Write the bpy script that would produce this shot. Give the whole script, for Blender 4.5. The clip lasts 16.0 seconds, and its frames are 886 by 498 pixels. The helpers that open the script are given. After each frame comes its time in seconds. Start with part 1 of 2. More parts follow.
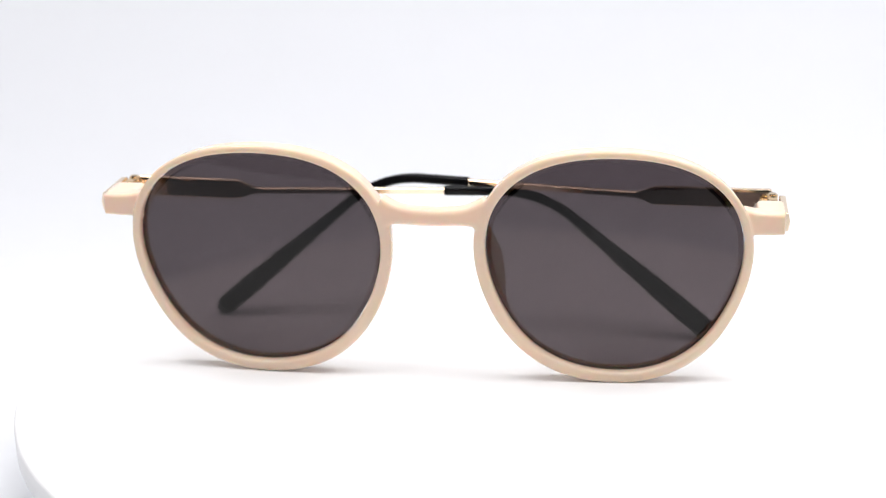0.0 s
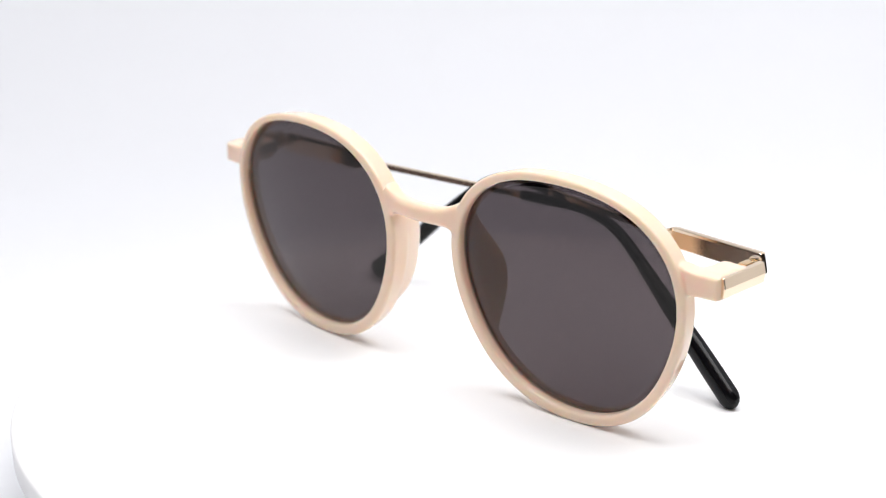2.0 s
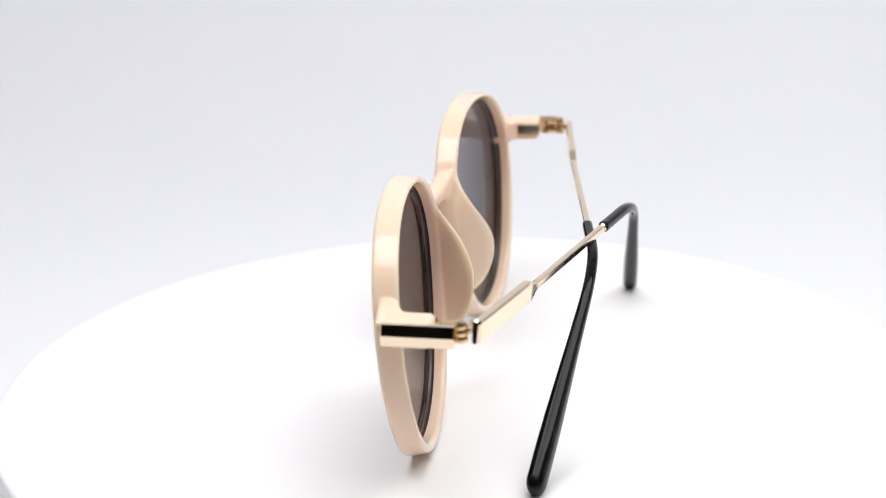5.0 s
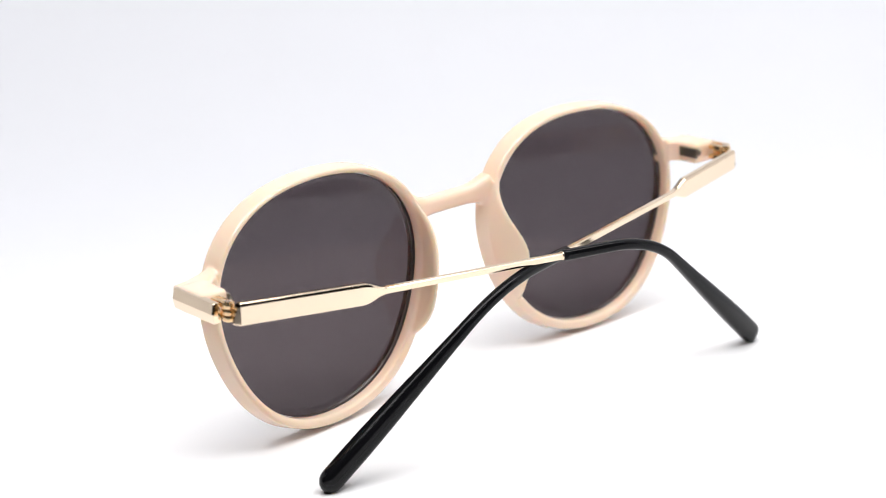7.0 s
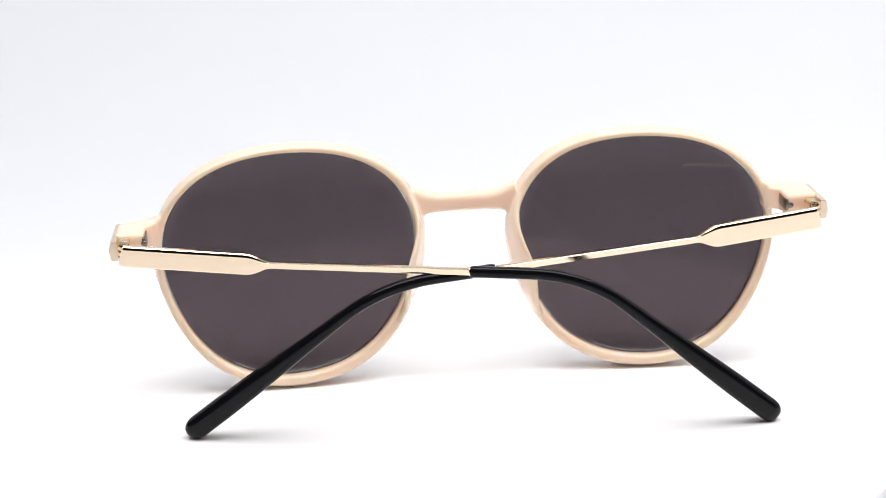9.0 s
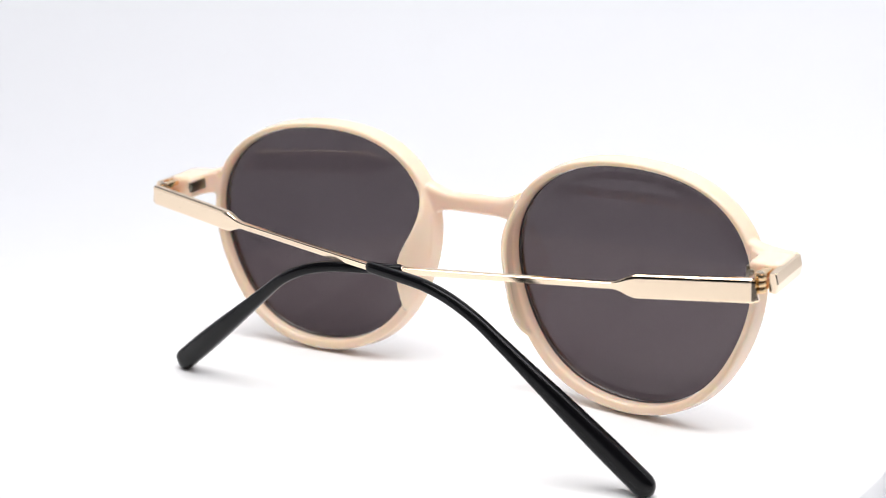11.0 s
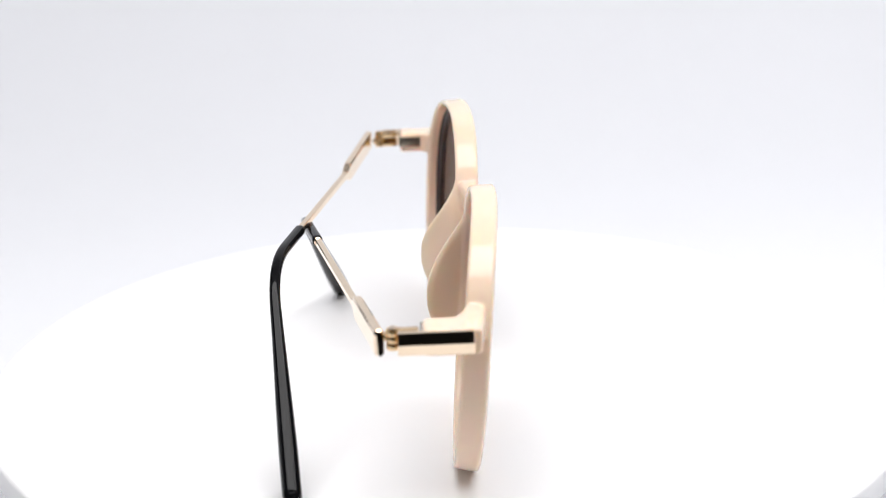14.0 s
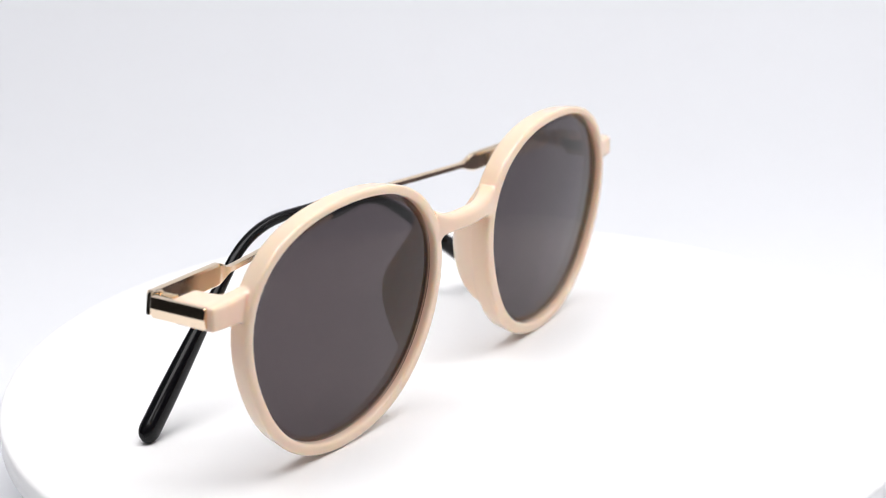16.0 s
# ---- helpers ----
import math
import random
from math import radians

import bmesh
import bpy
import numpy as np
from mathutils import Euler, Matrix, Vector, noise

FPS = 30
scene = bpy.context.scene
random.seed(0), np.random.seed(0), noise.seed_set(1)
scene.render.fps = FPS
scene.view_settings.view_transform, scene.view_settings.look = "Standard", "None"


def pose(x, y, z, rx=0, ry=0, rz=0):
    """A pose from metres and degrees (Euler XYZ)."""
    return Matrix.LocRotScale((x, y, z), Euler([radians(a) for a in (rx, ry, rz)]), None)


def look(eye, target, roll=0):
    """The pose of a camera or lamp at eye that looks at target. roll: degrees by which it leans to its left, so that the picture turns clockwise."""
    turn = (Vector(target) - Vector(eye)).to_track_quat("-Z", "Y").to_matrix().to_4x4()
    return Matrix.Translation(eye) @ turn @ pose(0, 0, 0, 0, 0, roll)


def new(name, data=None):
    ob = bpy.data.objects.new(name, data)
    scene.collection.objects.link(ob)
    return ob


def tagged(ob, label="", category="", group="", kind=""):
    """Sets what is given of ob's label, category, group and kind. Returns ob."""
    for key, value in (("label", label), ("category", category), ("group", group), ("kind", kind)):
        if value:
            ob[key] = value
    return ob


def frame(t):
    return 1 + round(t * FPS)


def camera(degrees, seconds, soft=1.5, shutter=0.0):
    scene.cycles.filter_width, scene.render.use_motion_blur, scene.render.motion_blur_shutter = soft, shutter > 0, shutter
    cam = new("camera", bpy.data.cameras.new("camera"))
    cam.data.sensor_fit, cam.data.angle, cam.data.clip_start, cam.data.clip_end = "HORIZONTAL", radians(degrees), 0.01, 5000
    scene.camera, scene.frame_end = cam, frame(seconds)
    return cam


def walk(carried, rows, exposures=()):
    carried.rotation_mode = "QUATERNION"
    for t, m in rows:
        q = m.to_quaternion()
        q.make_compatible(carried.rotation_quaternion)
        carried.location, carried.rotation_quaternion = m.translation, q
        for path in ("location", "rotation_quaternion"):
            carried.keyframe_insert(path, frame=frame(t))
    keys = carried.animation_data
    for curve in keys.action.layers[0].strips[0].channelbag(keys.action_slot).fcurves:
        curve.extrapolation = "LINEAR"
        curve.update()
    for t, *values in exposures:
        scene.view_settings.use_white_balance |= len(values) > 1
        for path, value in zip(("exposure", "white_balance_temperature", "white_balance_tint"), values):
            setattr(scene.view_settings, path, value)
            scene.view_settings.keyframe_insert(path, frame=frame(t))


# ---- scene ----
cam = camera(30.37, 16.0, soft=0.65)
EYE = Vector((0.0, -0.3232, 0.13411))
TILT, PAN = radians(18.188), radians(-0.2886)
cam.data.dof.use_dof = True
cam.data.dof.focus_distance = 0.318
cam.data.dof.aperture_fstop = 18.0
AIM = EYE + Vector((math.cos(TILT) * math.sin(PAN), math.cos(TILT) * math.cos(PAN), -math.sin(TILT)))
STAND = look(EYE, AIM, roll=-1.395)
walk(cam, [(0.0, STAND), (16.0, STAND)],
     exposures=[(0.0, 0.12), (2.0, 0.1), (3.5, 0.0), (4.5, -0.06), (5.2, -0.11), (7.3, 0.12), (10.5, 0.12),
                (12.5, 0.08), (14.0, -0.02), (15.0, -0.07), (16.0, -0.04)])

MM = 0.001


# ---- light ----
world = bpy.data.worlds.new("dim_room")
world.use_nodes = True
world.node_tree.nodes["Background"].inputs["Color"].default_value = (0.75, 0.85, 1.0, 1)
world.node_tree.nodes["Background"].inputs["Strength"].default_value = 0.02
scene.world = world
SOFT_RADIANCE, LED_RADIANCE = 5.6, 18.0


# ---- materials ----
def material(name, color, rough=0.5, metal=0.0, grain=0.0, scale=400.0, bump=0.0, spread=0.0, **more):
    """A Principled material with colour and roughness varied at two scales, and a fine relief."""
    m = bpy.data.materials.new(name)
    m.use_nodes = True
    nt = m.node_tree
    b = nt.nodes["Principled BSDF"]
    b.inputs["Base Color"].default_value = (*color, 1)
    b.inputs["Roughness"].default_value = rough
    b.inputs["Metallic"].default_value = metal
    for key, value in more.items():
        b.inputs[key.replace("_", " ")].default_value = value
    co = nt.nodes.new("ShaderNodeTexCoord")

    def noise_node(s, detail):
        n = nt.nodes.new("ShaderNodeTexNoise")
        n.inputs["Scale"].default_value = s
        n.inputs["Detail"].default_value = detail
        nt.links.new(co.outputs["Object"], n.inputs["Vector"])
        return n

    fine, broad = noise_node(scale, 4), noise_node(scale / 12, 3)
    if grain:
        mix = nt.nodes.new("ShaderNodeMix")
        mix.data_type = "RGBA"
        mix.inputs["A"].default_value = (*[c * (1 - grain) for c in color], 1)
        mix.inputs["B"].default_value = (*[min(1, c * (1 + grain)) for c in color], 1)
        both = nt.nodes.new("ShaderNodeMath")
        both.operation = "MULTIPLY_ADD"
        both.inputs[1].default_value = 0.35
        half = nt.nodes.new("ShaderNodeMath")
        half.operation = "MULTIPLY"
        half.inputs[1].default_value = 0.65
        nt.links.new(broad.outputs["Fac"], half.inputs[0])
        nt.links.new(fine.outputs["Fac"], both.inputs[0])
        nt.links.new(half.outputs[0], both.inputs[2])
        nt.links.new(both.outputs[0], mix.inputs["Factor"])
        nt.links.new(mix.outputs["Result"], b.inputs["Base Color"])
    if spread:
        r = nt.nodes.new("ShaderNodeMapRange")
        r.inputs["To Min"].default_value = max(0.01, rough - spread)
        r.inputs["To Max"].default_value = rough + spread
        nt.links.new(broad.outputs["Fac"], r.inputs["Value"])
        nt.links.new(r.outputs["Result"], b.inputs["Roughness"])
    if bump:
        u = nt.nodes.new("ShaderNodeBump")
        u.inputs["Strength"].default_value = 0.5
        u.inputs["Distance"].default_value = bump
        nt.links.new(fine.outputs["Fac"], u.inputs["Height"])
        nt.links.new(u.outputs["Normal"], b.inputs["Normal"])
    return m


CREAM = material("cream_acetate", (0.89, 0.68, 0.525), 0.07, grain=0.025, scale=300, spread=0.03,
                 Subsurface_Weight=0.42, Subsurface_Radius=(0.005, 0.003, 0.0016), Subsurface_Scale=0.7)
GOLD = material("pale_gold_plating", (0.95, 0.77, 0.57), 0.12, 1.0, grain=0.03, scale=900, spread=0.04)
BRASS = material("brass_hinge", (0.87, 0.63, 0.36), 0.2, 1.0, grain=0.08, scale=900, spread=0.08)
# Dark steel of leaf and rivet; also paints the shade in the screw slots.
STEEL = material("dark_steel_and_slot_shade", (0.25, 0.22, 0.18), 0.35, 1.0, grain=0.1, scale=900)
BLACK = material("black_tip_plastic", (0.005, 0.005, 0.006), 0.05, grain=0.1, scale=500, spread=0.02, Specular_IOR_Level=0.17)


def tinted_glass(name, tint, rough, index):
    """Tinted glass face: it passes light through its tint and reflects by Schlick's law."""
    m = bpy.data.materials.new(name)
    m.use_nodes = True
    nt = m.node_tree
    nt.nodes.clear()
    out, mix = nt.nodes.new("ShaderNodeOutputMaterial"), nt.nodes.new("ShaderNodeMixShader")
    clear, gloss = nt.nodes.new("ShaderNodeBsdfTransparent"), nt.nodes.new("ShaderNodeBsdfGlossy")
    clear.inputs["Color"].default_value = (*tint, 1)
    gloss.inputs["Roughness"].default_value = rough
    facing = nt.nodes.new("ShaderNodeLayerWeight")
    facing.inputs["Blend"].default_value = 0.5
    power, law = nt.nodes.new("ShaderNodeMath"), nt.nodes.new("ShaderNodeMath")
    power.operation, law.operation = "POWER", "MULTIPLY_ADD"
    power.inputs[1].default_value = 5
    base = ((index - 1) / (index + 1)) ** 2
    law.inputs[1].default_value, law.inputs[2].default_value = 1 - base, base
    nt.links.new(facing.outputs["Facing"], power.inputs[0])
    nt.links.new(power.outputs[0], law.inputs[0])
    nt.links.new(law.outputs[0], mix.inputs["Fac"])
    nt.links.new(clear.outputs[0], mix.inputs[1])
    nt.links.new(gloss.outputs[0], mix.inputs[2])
    nt.links.new(mix.outputs[0], out.inputs["Surface"])
    return m


def coated_back(name):
    """The inner face of a lens under an anti-glare coating: it lets all light pass."""
    m = bpy.data.materials.new(name)
    m.use_nodes = True
    nt = m.node_tree
    nt.nodes.clear()
    out, clear = nt.nodes.new("ShaderNodeOutputMaterial"), nt.nodes.new("ShaderNodeBsdfTransparent")
    nt.links.new(clear.outputs[0], out.inputs["Surface"])
    return m


LENS = tinted_glass("smoke_tinted_lens", (0.078, 0.062, 0.067), 0.02, 1.37)
LENS_BACK = coated_back("coated_lens_back")
LENS_EDGE = material("dark_lens_edge", (0.075, 0.056, 0.052), 0.3, grain=0.1, scale=600)
DISC = material("matt_white_plate", (0.935, 0.935, 0.94), 0.45, grain=0.012, scale=150, spread=0.08, bump=0.00002)
SKIRT = material("grey_white_plastic", (0.72, 0.73, 0.77), 0.4, grain=0.03, scale=200)
PAPER = material("white_sweep_paper", (0.79, 0.802, 0.833), 0.85, grain=0.015, scale=120, bump=0.00002)
TENT = material("white_tent_cloth", (0.84, 0.845, 0.86), 0.9, grain=0.03, scale=200, bump=0.0001)
ROOM = material("dim_room_paint", (0.06, 0.06, 0.065), 0.8, grain=0.06, scale=6)
ALU = material("led_bar_aluminium", (0.7, 0.7, 0.72), 0.35, 1.0, grain=0.05, scale=300)


FROST = material("frosted_diffuser", (0.85, 0.85, 0.86), 0.5, grain=0.02, scale=200)


# ---- building helpers ----
def part(name, bm, mat, parent=None, label="", smooth=True):
    me = bpy.data.meshes.new(name)
    bmesh.ops.recalc_face_normals(bm, faces=bm.faces)
    bm.to_mesh(me)
    bm.free()
    me.materials.append(mat)
    for p in me.polygons:
        p.use_smooth = smooth
    ob = new(name, me)
    if parent:
        ob.parent = parent
    return tagged(ob, label)


def sharp(ob, degrees=35):
    ob.data.set_sharp_from_angle(angle=radians(degrees))
    return ob


def box(bm, lo, hi, bevel=0.0, seg=2):
    c = [(a + b) / 2 for a, b in zip(lo, hi)]
    d = [b - a for a, b in zip(lo, hi)]
    made = bmesh.ops.create_cube(bm, size=1, matrix=Matrix.Translation(c) @ Matrix.Diagonal((*d, 1)))
    if bevel:
        edges = list({e for v in made["verts"] for e in v.link_edges})
        bmesh.ops.bevel(bm, geom=edges, offset=bevel, segments=seg, affect="EDGES", profile=0.5)
    return bm


def loft(bm, rings, closed=False, caps=True):
    """Skin a row of rings of points."""
    vs = [[bm.verts.new(p) for p in ring] for ring in rings]
    n = len(vs[0])
    for a, b in zip(vs, vs[1:] + vs[:1] if closed else vs[1:]):
        for i in range(n):
            bm.faces.new((a[i], a[(i + 1) % n], b[(i + 1) % n], b[i]))
    if caps and not closed:
        bm.faces.new(vs[0])
        bm.faces.new(vs[-1])
    return bm


def round_rect(w, h, r, seg=3):
    """Points of a rounded rectangle about the origin."""
    pts = []
    for cx, cy, a0 in ((1, 1, 0), (-1, 1, 90), (-1, -1, 180), (1, -1, 270)):
        for k in range(seg + 1):
            a = radians(a0 + 90 * k / seg)
            pts.append((cx * (w / 2 - r) + r * math.cos(a), cy * (h / 2 - r) + r * math.sin(a)))
    return pts


def cyl(bm, base, top, r0, r1=None, n=24, bevel=0.0):
    """A cylinder from base to top with an optional rounded rim."""
    base, top = Vector(base), Vector(top)
    r1 = r0 if r1 is None else r1
    q = (top - base).to_track_quat("Z", "Y").to_matrix()
    length = (top - base).length
    steps = [(0, r0), (length, r1)]
    if bevel:
        steps = [(0, r0 - bevel), (bevel * 0.3, r0 - bevel * 0.3), (bevel, r0),
                 (length - bevel, r1), (length - bevel * 0.3, r1 - bevel * 0.3), (length, r1 - bevel)]
    rings = [[base + q @ Vector((r * math.cos(2 * math.pi * i / n), r * math.sin(2 * math.pi * i / n), h))
              for i in range(n)] for h, r in steps]
    return loft(bm, rings)


# ---- the light tent and the room round it ----
def sweep_paper():
    """White paper that lies on the table and curves up into the backdrop."""
    bm = bmesh.new()
    line = [(-0.24, -0.026), (-0.12, -0.026), (0.0, -0.026), (0.22, -0.026)]
    for k in range(1, 13):
        a = radians(90 * k / 12)
        line.append((0.22 + 0.2 * math.sin(a), -0.026 + 0.2 * (1 - math.cos(a))))
    line += [(0.42, 0.4), (0.42, 0.62)]
    rows = []
    for x in np.linspace(-0.44, 0.44, 9):
        rows.append([bm.verts.new((x, y, z)) for y, z in line])
    for a, b in zip(rows, rows[1:]):
        for i in range(len(line) - 1):
            bm.faces.new((a[i], b[i], b[i + 1], a[i + 1]))
    ob = part("backdrop", bm, PAPER)
    m = ob.modifiers.new("thickness", "SOLIDIFY")
    m.thickness, m.offset = 0.0006, -1
    return tagged(ob, "white seamless paper sweep curving up behind the turntable", "backdrop", kind="structure")


def slab(name, lo, hi, mat, label, category):
    ob = part(name, box(bmesh.new(), lo, hi), mat, smooth=False)
    return tagged(ob, label, category, kind="structure")


sweep_paper()
# Unseen white sheet overhead, added to bounce lamp light back down.
slab("ceiling", (-0.52, -0.42, 0.62), (0.52, 0.44, 0.63), TENT, "unseen white sheet added over the turntable to bounce light", "ceiling")
slab("wall_tent_east", (0.462, -0.12, -0.03), (0.466, 0.44, 0.62), TENT, "white cloth side of the light tent", "tent wall")
# Unseen low card, added so the west-facing gold plate reflects white.
slab("card_west", (-0.466, 0.0, -0.03), (-0.462, 0.44, 0.26), TENT, "low unseen white card added for the gold plate to reflect", "tent wall")
slab("floor", (-1.5, -2.5, -0.06), (1.5, 0.9, -0.03), ROOM, "dark table top under the light tent", "table top")
slab("wall_back", (-1.5, 0.9, -0.06), (1.5, 0.95, 2.0), ROOM, "dim wall of the room behind the tent", "wall")
slab("wall_front", (-1.5, -2.55, -0.06), (1.5, -2.5, 2.0), ROOM, "dim wall of the room behind the camera", "wall")
slab("wall_west", (-1.55, -2.5, -0.06), (-1.5, 0.9, 2.0), ROOM, "dim side wall of the room", "wall")
slab("wall_east", (1.5, -2.5, -0.06), (1.55, 0.9, 2.0), ROOM, "dim side wall of the room", "wall")
slab("ceiling_room", (-1.55, -2.55, 2.0), (1.55, 0.95, 2.05), ROOM, "dim ceiling of the room", "ceiling")


def led_panel(wide, deep, nx, ny, radiance, fields, fill):
    """A lamp panel: housing, frosted diffusers, and area lights just under them."""
    panel = new("led_panel")
    part("housing", box(bmesh.new(), (-wide / 2 - 0.012, -deep / 2 - 0.012, 0.0), (wide / 2 + 0.012, deep / 2 + 0.012, 0.016), 0.002),
         ALU, panel, "aluminium panel housing")
    dx, dy = wide / nx, deep / ny
    for i in range(nx):
        for j in range(ny):
            x, y = -wide / 2 + dx * (i + 0.5), -deep / 2 + dy * (j + 0.5)
            part("diffuser", box(bmesh.new(), (x - dx / 2 + 0.004, y - dy / 2 + 0.004, -0.004), (x + dx / 2 - 0.004, y + dy / 2 - 0.004, 0.0), 0.001),
                 FROST, panel, "frosted white diffuser")
    step = wide / fields
    for k in range(fields):
        data = bpy.data.lights.new("led_light", "AREA")
        data.shape, data.size, data.size_y = "RECTANGLE", step * fill, deep - 0.01
        data.energy = radiance * math.pi * data.size * data.size_y
        data.color = (1.0, 0.985, 0.985)
        lamp = new("led_light", data)
        lamp.parent = panel
        lamp.matrix_basis = pose(-wide / 2 + step * (k + 0.5), 0, -0.006)
    return tagged(panel, "aluminium LED panel with lit white diffusers above the turntable", "led lamp", "photo lamps")


led_panel(0.84, 0.36, 4, 2, SOFT_RADIANCE, 1, 0.985).matrix_basis = pose(0.045, -0.08, 0.603)
led_panel(0.5, 0.1, 6, 1, LED_RADIANCE, 3, 0.5).matrix_basis = pose(0.02, -0.37, 0.53, -40, 0, 0)


# ---- turntable ----
def turntable():
    table = new("turntable")
    bm = bmesh.new()
    prof = [(0, 0), (60, 0), (97.1, 0), (97.8, -0.2), (98.1, -0.8), (98.1, -5.2), (97.5, -6), (0, -6)]
    n = 160
    rings = [[Vector((max(q, 0.01) * MM * math.cos(2 * math.pi * i / n), max(q, 0.01) * MM * math.sin(2 * math.pi * i / n), z * MM))
              for i in range(n)] for q, z in prof]
    sharp(part("plate", loft(bm, rings), DISC, table, "smooth matt white round plate"), 50)
    part("base", cyl(bmesh.new(), (0, 0, -25.5 * MM), (0, 0, -7 * MM), 92 * MM, 90 * MM, 128, 1 * MM), SKIRT, table,
         "grey-white plastic base ring")
    part("spindle", cyl(bmesh.new(), (0, 0, -7.2 * MM), (0, 0, -5.8 * MM), 20 * MM, n=48), SKIRT, table, "short spindle collar")
    return tagged(table, "round matt white turntable with a grey edge on white paper", "turntable")


# ---- sunglasses ----
LENS_X, LENS_Y, LENS_Z = 37.0, -5.765, 26.25
SKEW = 0.00256
LEAN, WRAP, BOW = radians(4.7), radians(3.5), 0.00245
SHAPE = (25.11, (1.13, -0.206), (-0.026, 0.954), (-0.296, 0.036), (0.029, 0.173))
DEPTH = 4.9


def outline(a):
    """Radius of the lens opening, in millimetres; a = 0 points away from the nose."""
    return SHAPE[0] + sum(c * math.cos(k * a) + s * math.sin(k * a) for k, (c, s) in enumerate(SHAPE[1:], 2))


def on_front(side, u, v, h):
    """A point of the curved front: u outward, v up, h backward from its surface, in millimetres."""
    w = BOW * (u * u + v * v) + h
    x = u * math.cos(WRAP) - w * math.sin(WRAP)
    y = u * math.sin(WRAP) + w * math.cos(WRAP)
    across = side * (LENS_X + x + (0.0 if side > 0 else 0.45))
    return Vector((across, LENS_Y - 0.3 + SKEW * across + y * math.cos(LEAN) - v * math.sin(LEAN),
                   LENS_Z + (0.41 if side > 0 else -0.23) + y * math.sin(LEAN) + v * math.cos(LEAN))) * MM


def rim_width(a):
    return 1.78 + 0.06 * math.cos(2 * a) - 0.42 * math.sin(a) - 0.28 * math.cos(a)


def rim(bm, side):
    n, depth = 200, DEPTH
    rings = []
    for i in range(n):
        a = 2 * math.pi * i / n
        r, w = outline(a), rim_width(a)
        ring = []
        for p, q in round_rect(w, depth, 0.55, 3):
            k = r + w / 2 + p
            if p > 0:  # the outer face tapers towards the back
                k += (0.18 - 0.35 * q / (depth / 2)) * p / (w / 2)
            ring.append(on_front(side, k * math.cos(a), k * math.sin(a), depth / 2 + q))
        rings.append(ring)
    loft(bm, rings, closed=True)


def bridge(bm):
    """A low arch over the nose that swells into both rims."""
    rings = []
    for i in range(41):
        t = -1 + 2 * i / 40
        x = 10.6 * t - 0.2
        flare = max(0.0, abs(t) - 0.4) / 0.6
        foot = 2.2 * (max(0.0, abs(t) - 0.72) / 0.28) ** 2
        high = 3.9 + 2.6 * flare ** 2 + foot
        deep = 3.7 + 0.5 * flare ** 2
        y = -5.6 + 1.5 * t * t
        z = 37.0 + 0.5 * flare ** 2 - 0.35 * (1 - t * t) - foot / 2
        rings.append([Vector((x, y - 0.3 + SKEW * x + p, z + q)) * MM for p, q in round_rect(deep, high, 1.4, 4)])
    loft(bm, rings)


def lug_out(side):
    """How much further a lug reaches on its side."""
    return 0.7 if side > 0 else 1.5


def end_piece(bm, side):
    """The lug from the rim to the temple: it narrows out of the rim in a soft fillet and bends backward."""
    reach = lug_out(side)
    path = [(62.6, -0.3, 36.1, 5.8, 3.2), (63.3, -0.2, 36.0, 5.4, 3.6), (64.3, 0.05, 35.85, 5.0, 4.0), (65.6, 0.5, 35.7, 4.75, 4.6), (67.2, 0.9, 35.6, 4.6, 4.7), (70.2, 1.3, 35.55, 4.5, 4.7)]
    rings = []
    for x, y, z, h, deep in path:
        x += reach * min(1.0, max(0.0, (x - 62.6) / 6.0))
        rings.append([Vector((side * x, y - 0.1 + SKEW * 0.6 * side * x + p, z + q)) * MM for p, q in round_rect(deep, h, 0.6, 3)])
    loft(bm, rings)
    a, b = sorted((side * 65.2, side * (70.5 + reach)))
    box(bm, [a * MM, 0.4 * MM, 33.2 * MM], [b * MM, 8.6 * MM, 38.05 * MM], 1.0 * MM, 4)
    # fillet behind the corner
    arc = [(63.2 + 2.6 * math.sin(radians(9 * k)), 6.2 - 4.2 * math.cos(radians(9 * k))) for k in range(11)]
    flat = arc + [(66.5, 6.2), (66.5, 0.6), (63.2, 0.6)]
    loft(bm, [[Vector((side * x, y, z)) * MM for x, y in flat] for z in (33.3, 37.9)])


def front():
    bm = bmesh.new()
    for side in (1, -1):
        rim(bm, side)
        end_piece(bm, side)
        nose_pad(bm, side)
    bridge(bm)
    return bm


def lens(side):
    bm, n, m = bmesh.new(), 128, 16
    skins = []
    for h in (1.7, 2.7):
        rows = []
        for j in range(1, m + 1):
            rows.append([on_front(side, (outline(a) - 0.08) * j / m * math.cos(a), (outline(a) - 0.08) * j / m * math.sin(a), h)
                         for a in (2 * math.pi * i / n for i in range(n))])
        vs = [[bm.verts.new(p) for p in row] for row in rows]
        c = bm.verts.new(on_front(side, 0, 0, h))
        slot = 0 if not skins else 2
        for i in range(n):
            bm.faces.new((c, vs[0][i], vs[0][(i + 1) % n])).material_index = slot
            for a, b in zip(vs, vs[1:]):
                bm.faces.new((a[i], b[i], b[(i + 1) % n], a[(i + 1) % n])).material_index = slot
        skins.append(vs[-1])
    for i in range(n):
        edge = bm.faces.new((skins[0][i], skins[1][i], skins[1][(i + 1) % n], skins[0][(i + 1) % n]))
        edge.material_index = 1
    return bm


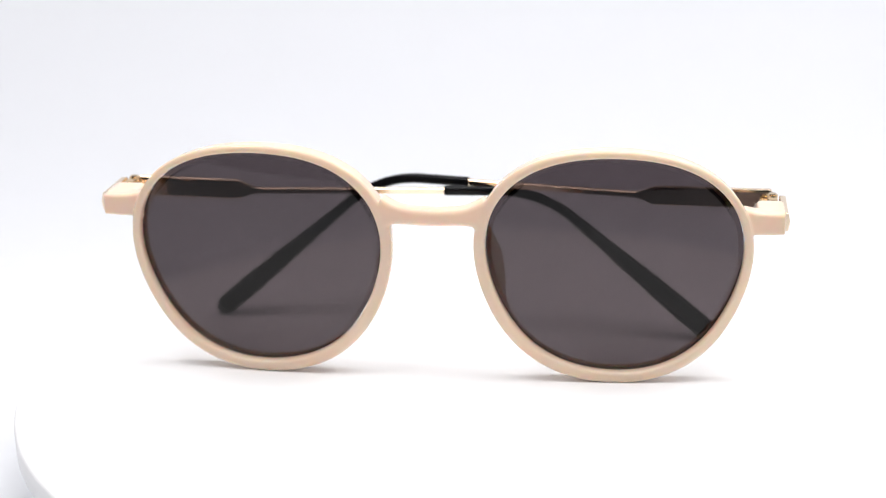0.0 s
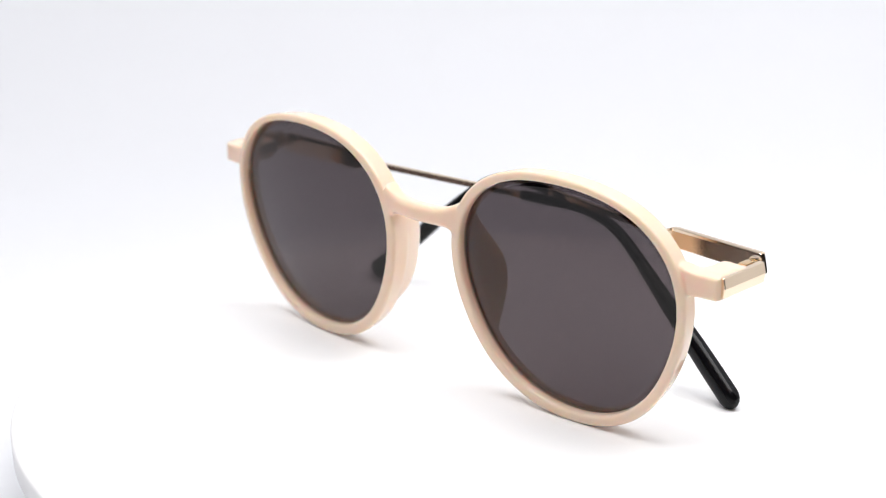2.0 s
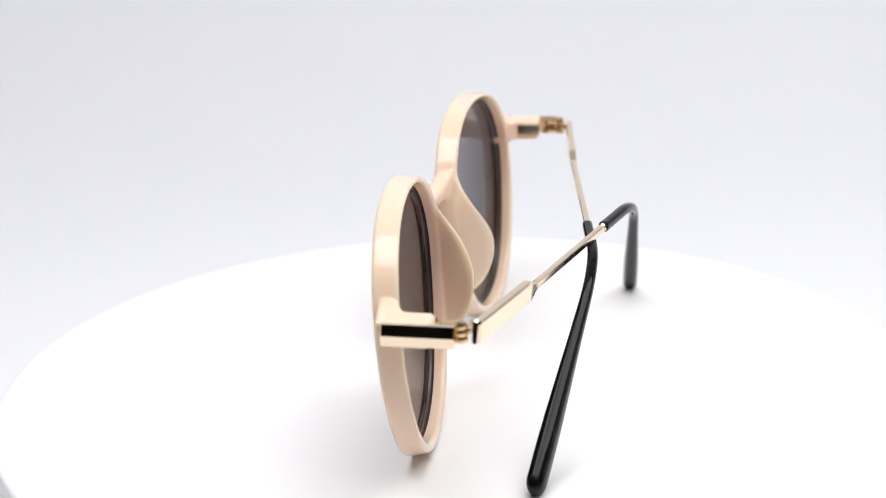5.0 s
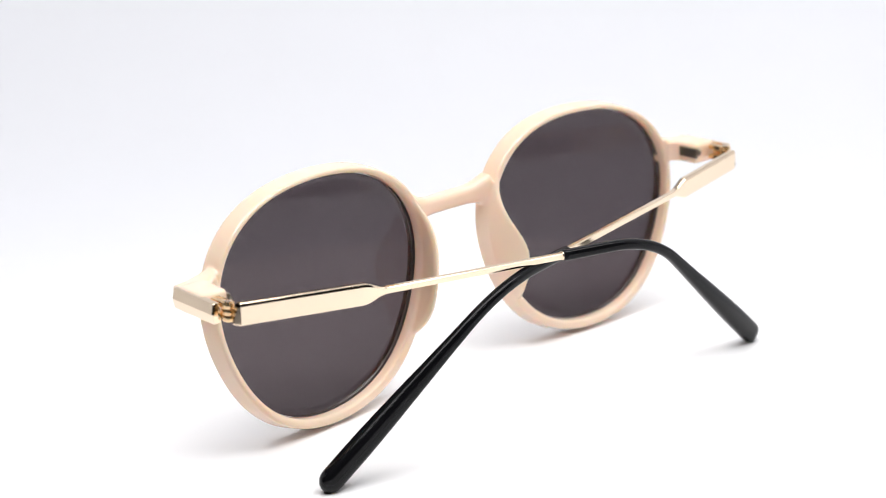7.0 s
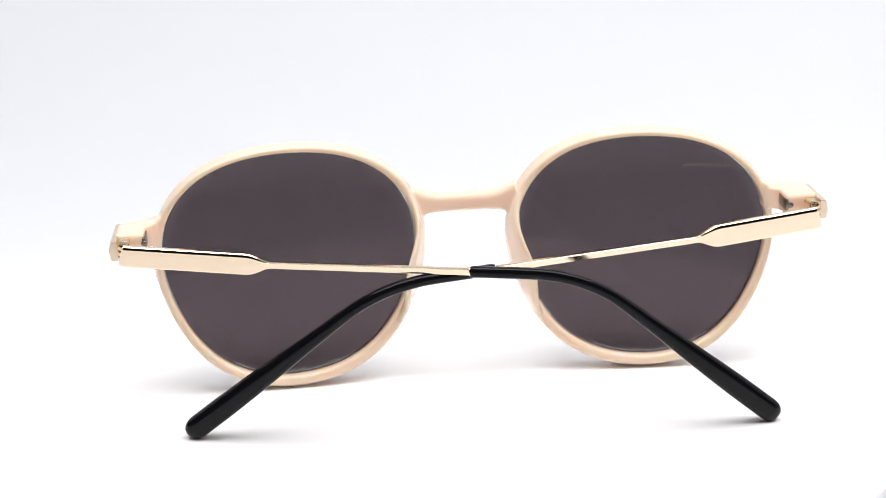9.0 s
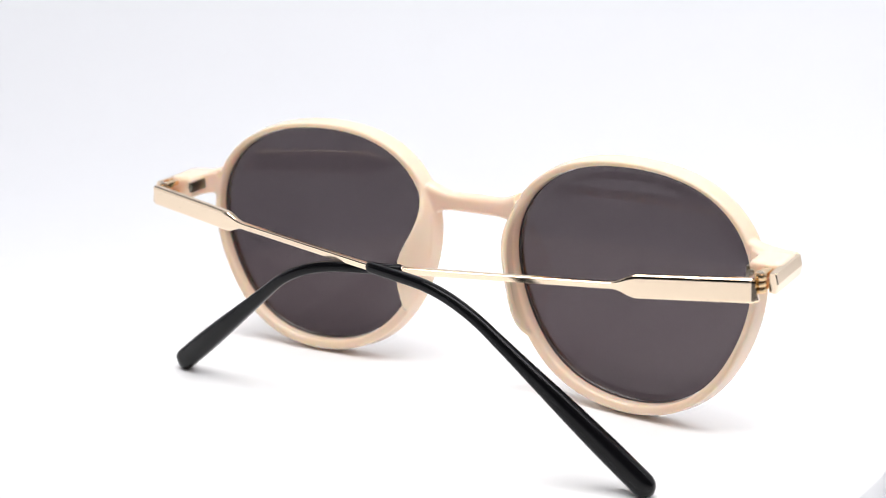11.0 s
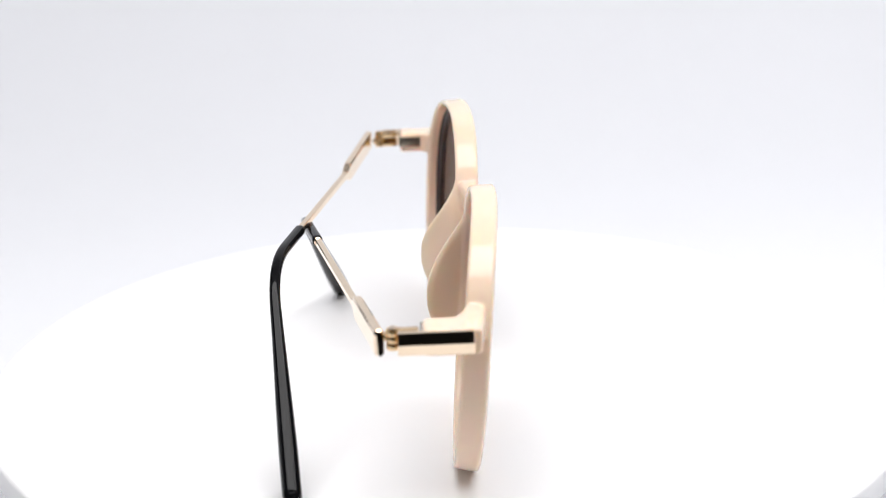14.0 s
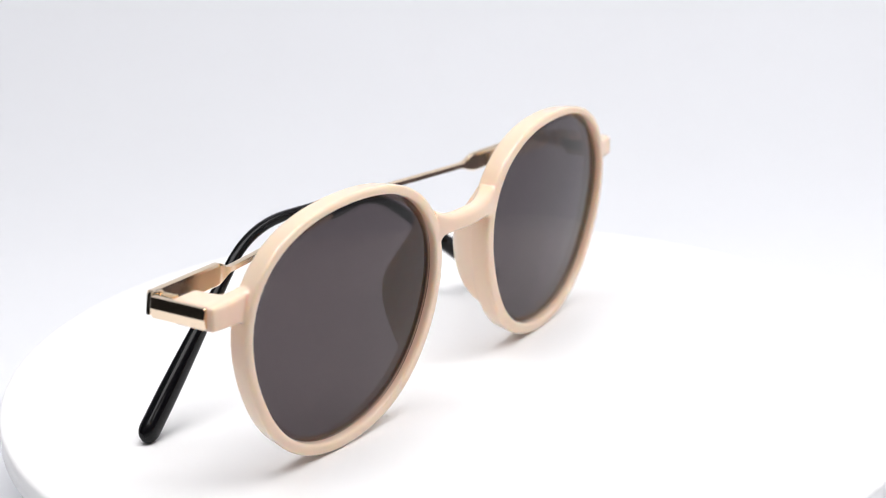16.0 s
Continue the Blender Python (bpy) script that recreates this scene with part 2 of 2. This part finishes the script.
def nose_pad(bm, side):
    """A moulded wing behind the rim beside the nose, flush with its outer face: a smooth lobe, deepest low down."""
    rings = []
    ns, nd = 48, 14
    for i in range(ns + 1):
        s = i / ns
        d0 = 150 + 64 * s
        a = radians(d0)
        lobe = math.sin((d0 - 150) / 35 * math.pi / 2) ** 1.7 if d0 < 185 else max(0.0, math.cos((d0 - 185) / 29 * math.pi / 2)) ** 0.75
        reach = 7.0 * max(0.0, lobe)
        r, w = outline(a), rim_width(a)
        thick = 1.75
        k = r + w - 0.12 - thick / 2
        outer, inner = [], []
        for j in range(nd + 1):
            d = j / nd
            h = 1.2 + (DEPTH - 1.2 + reach) * d
            bend = 3.4 * (reach / 7.0) * max(0.0, (h - 4.0) / 8.0) ** 1.3
            t = thick * (1 - 0.3 * d) * (0.3 if j == nd else 0.75 if j == nd - 1 else 1)
            u, v = (k - bend) * math.cos(a), k * math.sin(a)
            outer.append(on_front(side, u + math.cos(a) * t / 2, v + math.sin(a) * t / 2, h))
            inner.append(on_front(side, u - math.cos(a) * t / 2, v - math.sin(a) * t / 2, h))
        rings.append(outer + inner[::-1])
    return loft(bm, rings)


def smooth_path(points, radius, steps=14):
    """A line through three points with its corner rounded."""
    a, b, c = [Vector(p) for p in points]
    s, e = b + (a - b).normalized() * radius, b + (c - b).normalized() * radius
    line = [a.lerp(s, k / 24) for k in range(24)]
    line += [(s.lerp(b, k / steps)).lerp(b.lerp(e, k / steps), k / steps) for k in range(steps)]
    line += [e.lerp(c, k / 24) for k in range(25)]
    return line


def along(line, lo, hi, step):
    """Points and directions of a path between two lengths along it."""
    at = [0.0]
    for p, q in zip(line, line[1:]):
        at.append(at[-1] + (q - p).length)
    hi = min(hi, at[-1])
    n = max(2, int((hi - lo) / step))
    out = []
    for k in range(n + 1):
        d = lo + (hi - lo) * k / n
        i = max(0, min(len(at) - 2, next((j for j, v in enumerate(at) if v > d), len(at) - 1) - 1))
        f = (d - at[i]) / (at[i + 1] - at[i])
        t = (line[min(i + 2, len(line) - 1)] - line[max(i - 1, 0)]).normalized()
        out.append((d, line[i].lerp(line[i + 1], f), t))
    return out, at[-1]


def tube(stations, size, corner, seg=3, shift=None, oval=False, ridged=False, slant=0.0):
    """Sweep a rounded section whose width and height follow the length along the path."""
    bm, rings = bmesh.new(), []
    for d, p, t in stations:
        w, h = size(d)
        flat = Vector((t.y, -t.x, 0)).normalized()
        up = flat.cross(t).normalized()
        if up.z < 0:
            up = -up
        r = min(w, h) / 2 * corner
        if shift:
            p = p + shift(d)
        if oval:
            section = [(w / 2 * math.copysign(abs(math.cos(math.pi * k / 16)) ** 0.75, math.cos(math.pi * k / 16)),
                        h / 2 * math.copysign(abs(math.sin(math.pi * k / 16)) ** 0.75, math.sin(math.pi * k / 16))) for k in range(32)]
        elif ridged:
            half = [(0.5, 0.5), (0.8, 0.46), (1.0, 0.35), (0.9, -0.43), (0.6, -0.5)]
            section = [(w / 2 * x, h * y) for x, y in half] + [(-w / 2 * x, h * y) for x, y in reversed(half)]
        else:
            section = round_rect(w, h, r, seg)
        cut = slant if d <= 0 else 0.0
        rings.append([(p + flat * x + up * y + t * cut * y) * MM for x, y in section])
    return loft(bm, rings)


def temple(glasses, side, points, sleeve_at, blade_end, high):
    """A folded side arm: flat gold blade, thin gold rod, black ear tip; points run from its hinge over the bend to its end."""
    pts = [(side * x, y, z) for x, y, z in points]
    line = smooth_path(pts, 10.0)

    def gold_size(d):
        f = min(1.0, max(0.0, (d - blade_end) / 5.0))
        f = f * f * (3 - 2 * f)
        e = min(1.0, d / 0.8)  # rounded off beside the hinge
        return (1.7 * (1 - f) + 1.3 * f) * (0.5 + 0.5 * e), (high * (1 - f) + 1.35 * f) * (0.86 + 0.14 * e)

    def rise(d):  # the blade climbs to its hinge
        f = max(0.0, 1 - d / 28.0)
        return Vector((0, 0.6 * f, 1.05 * f))

    st, total = along(line, 0.0, sleeve_at + 4, 0.8)
    arm = part("temple", tube(st, gold_size, 0.7, 2, rise, ridged=True, slant=0.25), GOLD, glasses, "slim pale gold metal temple arm with a flat blade")
    sharp(arm, 9)

    def tip_size(d):
        f = (d - sleeve_at) / (total - sleeve_at)
        g = min(1.0, max(0.0, (f - 0.35) / 0.55))
        g = g * g * (3 - 2 * g)
        end = min(1.0, math.sqrt(max(0.0, 1 - max(0.0, (d - (total - 2.8)) / 2.85) ** 2)))
        start = 0.86 + 0.14 * min(1.0, (d - sleeve_at) / 0.5)
        return (2.1 + 1.5 * g) * end * start, (2.2 + 2.4 * g) * end * start

    st, _ = along(line, sleeve_at, total, 0.5)
    part("temple_tip", tube(st, tip_size, 1.0, oval=True), BLACK, arm, "glossy black plastic ear tip")
    # seam ring where the tip begins
    st, _ = along(line, sleeve_at - 0.25, sleeve_at, 0.1)
    part("ferrule", tube(st, lambda d: (1.7, 1.8), 0.9), GOLD, arm, "thin gold collar")
    return arm


def trim_plate(glasses, side):
    """The gold plate on the outside of a lug, with a raised ridge along it."""
    bm, rings = bmesh.new(), []
    for y in (0.3, 0.45, 12.7, 12.9):
        inset = 0.15 if y in (0.3, 12.9) else 0.0
        prof = [(69.6, 33.9), (70.8, 33.9), (71.15, 35.75), (70.72, 37.7), (70.55, 37.75), (69.6, 37.75)]
        rings.append([Vector((side * (x - inset + lug_out(side)), y - 0.2, 35.8 + (z - 35.8) * (1 - inset * 0.3))) * MM for x, z in prof])
    return sharp(part("trim_plate", loft(bm, rings), GOLD, glasses, "mirror-bright gold plate on the lug"), 12)


def hinge(glasses, side, x, y, z):
    bm = bmesh.new()
    for lo, hi in ((-1.75, -0.65), (-0.55, 0.55), (0.65, 1.75)):
        cyl(bm, Vector((side * x, y, z + lo)) * MM, Vector((side * x, y, z + hi)) * MM, 1.15 * MM, n=28, bevel=0.12 * MM)
    a, b = sorted((side * (x - 0.9), side * (x + 0.9)))
    box(bm, Vector((a, y - 4.2, z - 1.7)) * MM, Vector((b, y - 0.6, z - 0.65)) * MM, 0.12 * MM)
    box(bm, Vector((a, y - 4.2, z + 0.65)) * MM, Vector((b, y - 0.6, z + 1.7)) * MM, 0.12 * MM)
    c, d = sorted((side * (x - 2.6), side * (x - 0.4)))
    box(bm, Vector((c, y + 0.2, z - 0.5)) * MM, Vector((d, y + 1.6, z + 0.5)) * MM, 0.12 * MM)
    h = sharp(part("hinge", bm, BRASS, glasses, "small brass barrel hinge"), 40)
    bm = cyl(bmesh.new(), Vector((side * x, y, z + 1.7)) * MM, Vector((side * x, y, z + 2.05)) * MM, 0.85 * MM, n=24, bevel=0.1 * MM)
    sharp(part("screw", bm, GOLD, h, "slotted hinge screw"), 40)
    # No slot is cut: a dark raised bar stands in for its shade.
    bm = box(bmesh.new(), Vector((side * x - 0.7, y - 0.1, z + 2.0)) * MM, Vector((side * x + 0.7, y + 0.1, z + 2.08)) * MM)
    part("slot_shade", bm, STEEL, h, "dark bar painting the shade of the screw slot", smooth=False)
    c, d = sorted((side * 65.02, side * 65.6))
    bm = box(bmesh.new(), Vector((c, 3.6, z - 1.15)) * MM, Vector((d, 8.75, z + 1.15)) * MM, 0.15 * MM)
    part("hinge_leaf", bm, STEEL, h, "dark metal leaf let into the lug")
    bm = cyl(bmesh.new(), Vector((side * (x - 3.6), 8.4, z)) * MM, Vector((side * (x - 3.6), 8.75, z)) * MM, 0.6 * MM, n=20)
    part("rivet", bm, STEEL, h, "dark rivet behind the lug")


def sunglasses():
    g = new("sunglasses")
    f = part("frame_front", front(), CREAM, g, "cream acetate front with round rims and moulded nose pads")
    m = f.modifiers.new("fuse", "REMESH")
    m.mode, m.voxel_size, m.use_smooth_shade = "VOXEL", 0.00024, True
    m = f.modifiers.new("polish", "SMOOTH")
    m.factor, m.iterations = 0.5, 14
    for side in (1, -1):
        pane = part("lens", lens(side), LENS, g, "smoke-grey tinted lens")
        pane.data.materials.append(LENS_EDGE)
        pane.data.materials.append(LENS_BACK)
        trim_plate(g, side)
        hinge(g, side, 68.1 + lug_out(side), 13.4, 35.95)
    temple(g, 1, [(69.2, 15.3, 35.0), (-18.5, 35.8, 33.1), (-57.6, 32.0, -0.2)], 68.5, 25.0, 4.2)
    temple(g, -1, [(69.8, 15.0, 34.15), (-18.9, 31.1, 31.9), (-58.6, 24.0, 1.05)], 68.4, 21.8, 4.5)
    return tagged(g, "cream round sunglasses with smoke lenses and folded gold temples", "sunglasses")


# ---- what turns ----
START, SPEED, AXIS_X = -6.024, -18.467, 0.27 * MM


def turn_at(t):
    return START + SPEED * t


def motions():
    seat = pose(-3.36 * MM, 0.535 * MM, 0, 0, 0.585, -2.53)
    times = [0.5 * k for k in range(33)]
    walk(glasses, [(t, pose(AXIS_X, 0, 0, 0, 0, turn_at(t)) @ seat) for t in times])
    walk(table, [(t, pose(1.35 * MM, 2.4 * MM, -0.35 * MM, 0, 0, turn_at(t)) @ pose(4.3 * MM, 1.97 * MM, 0)) for t in times])


table = turntable()
glasses = sunglasses()
motions()
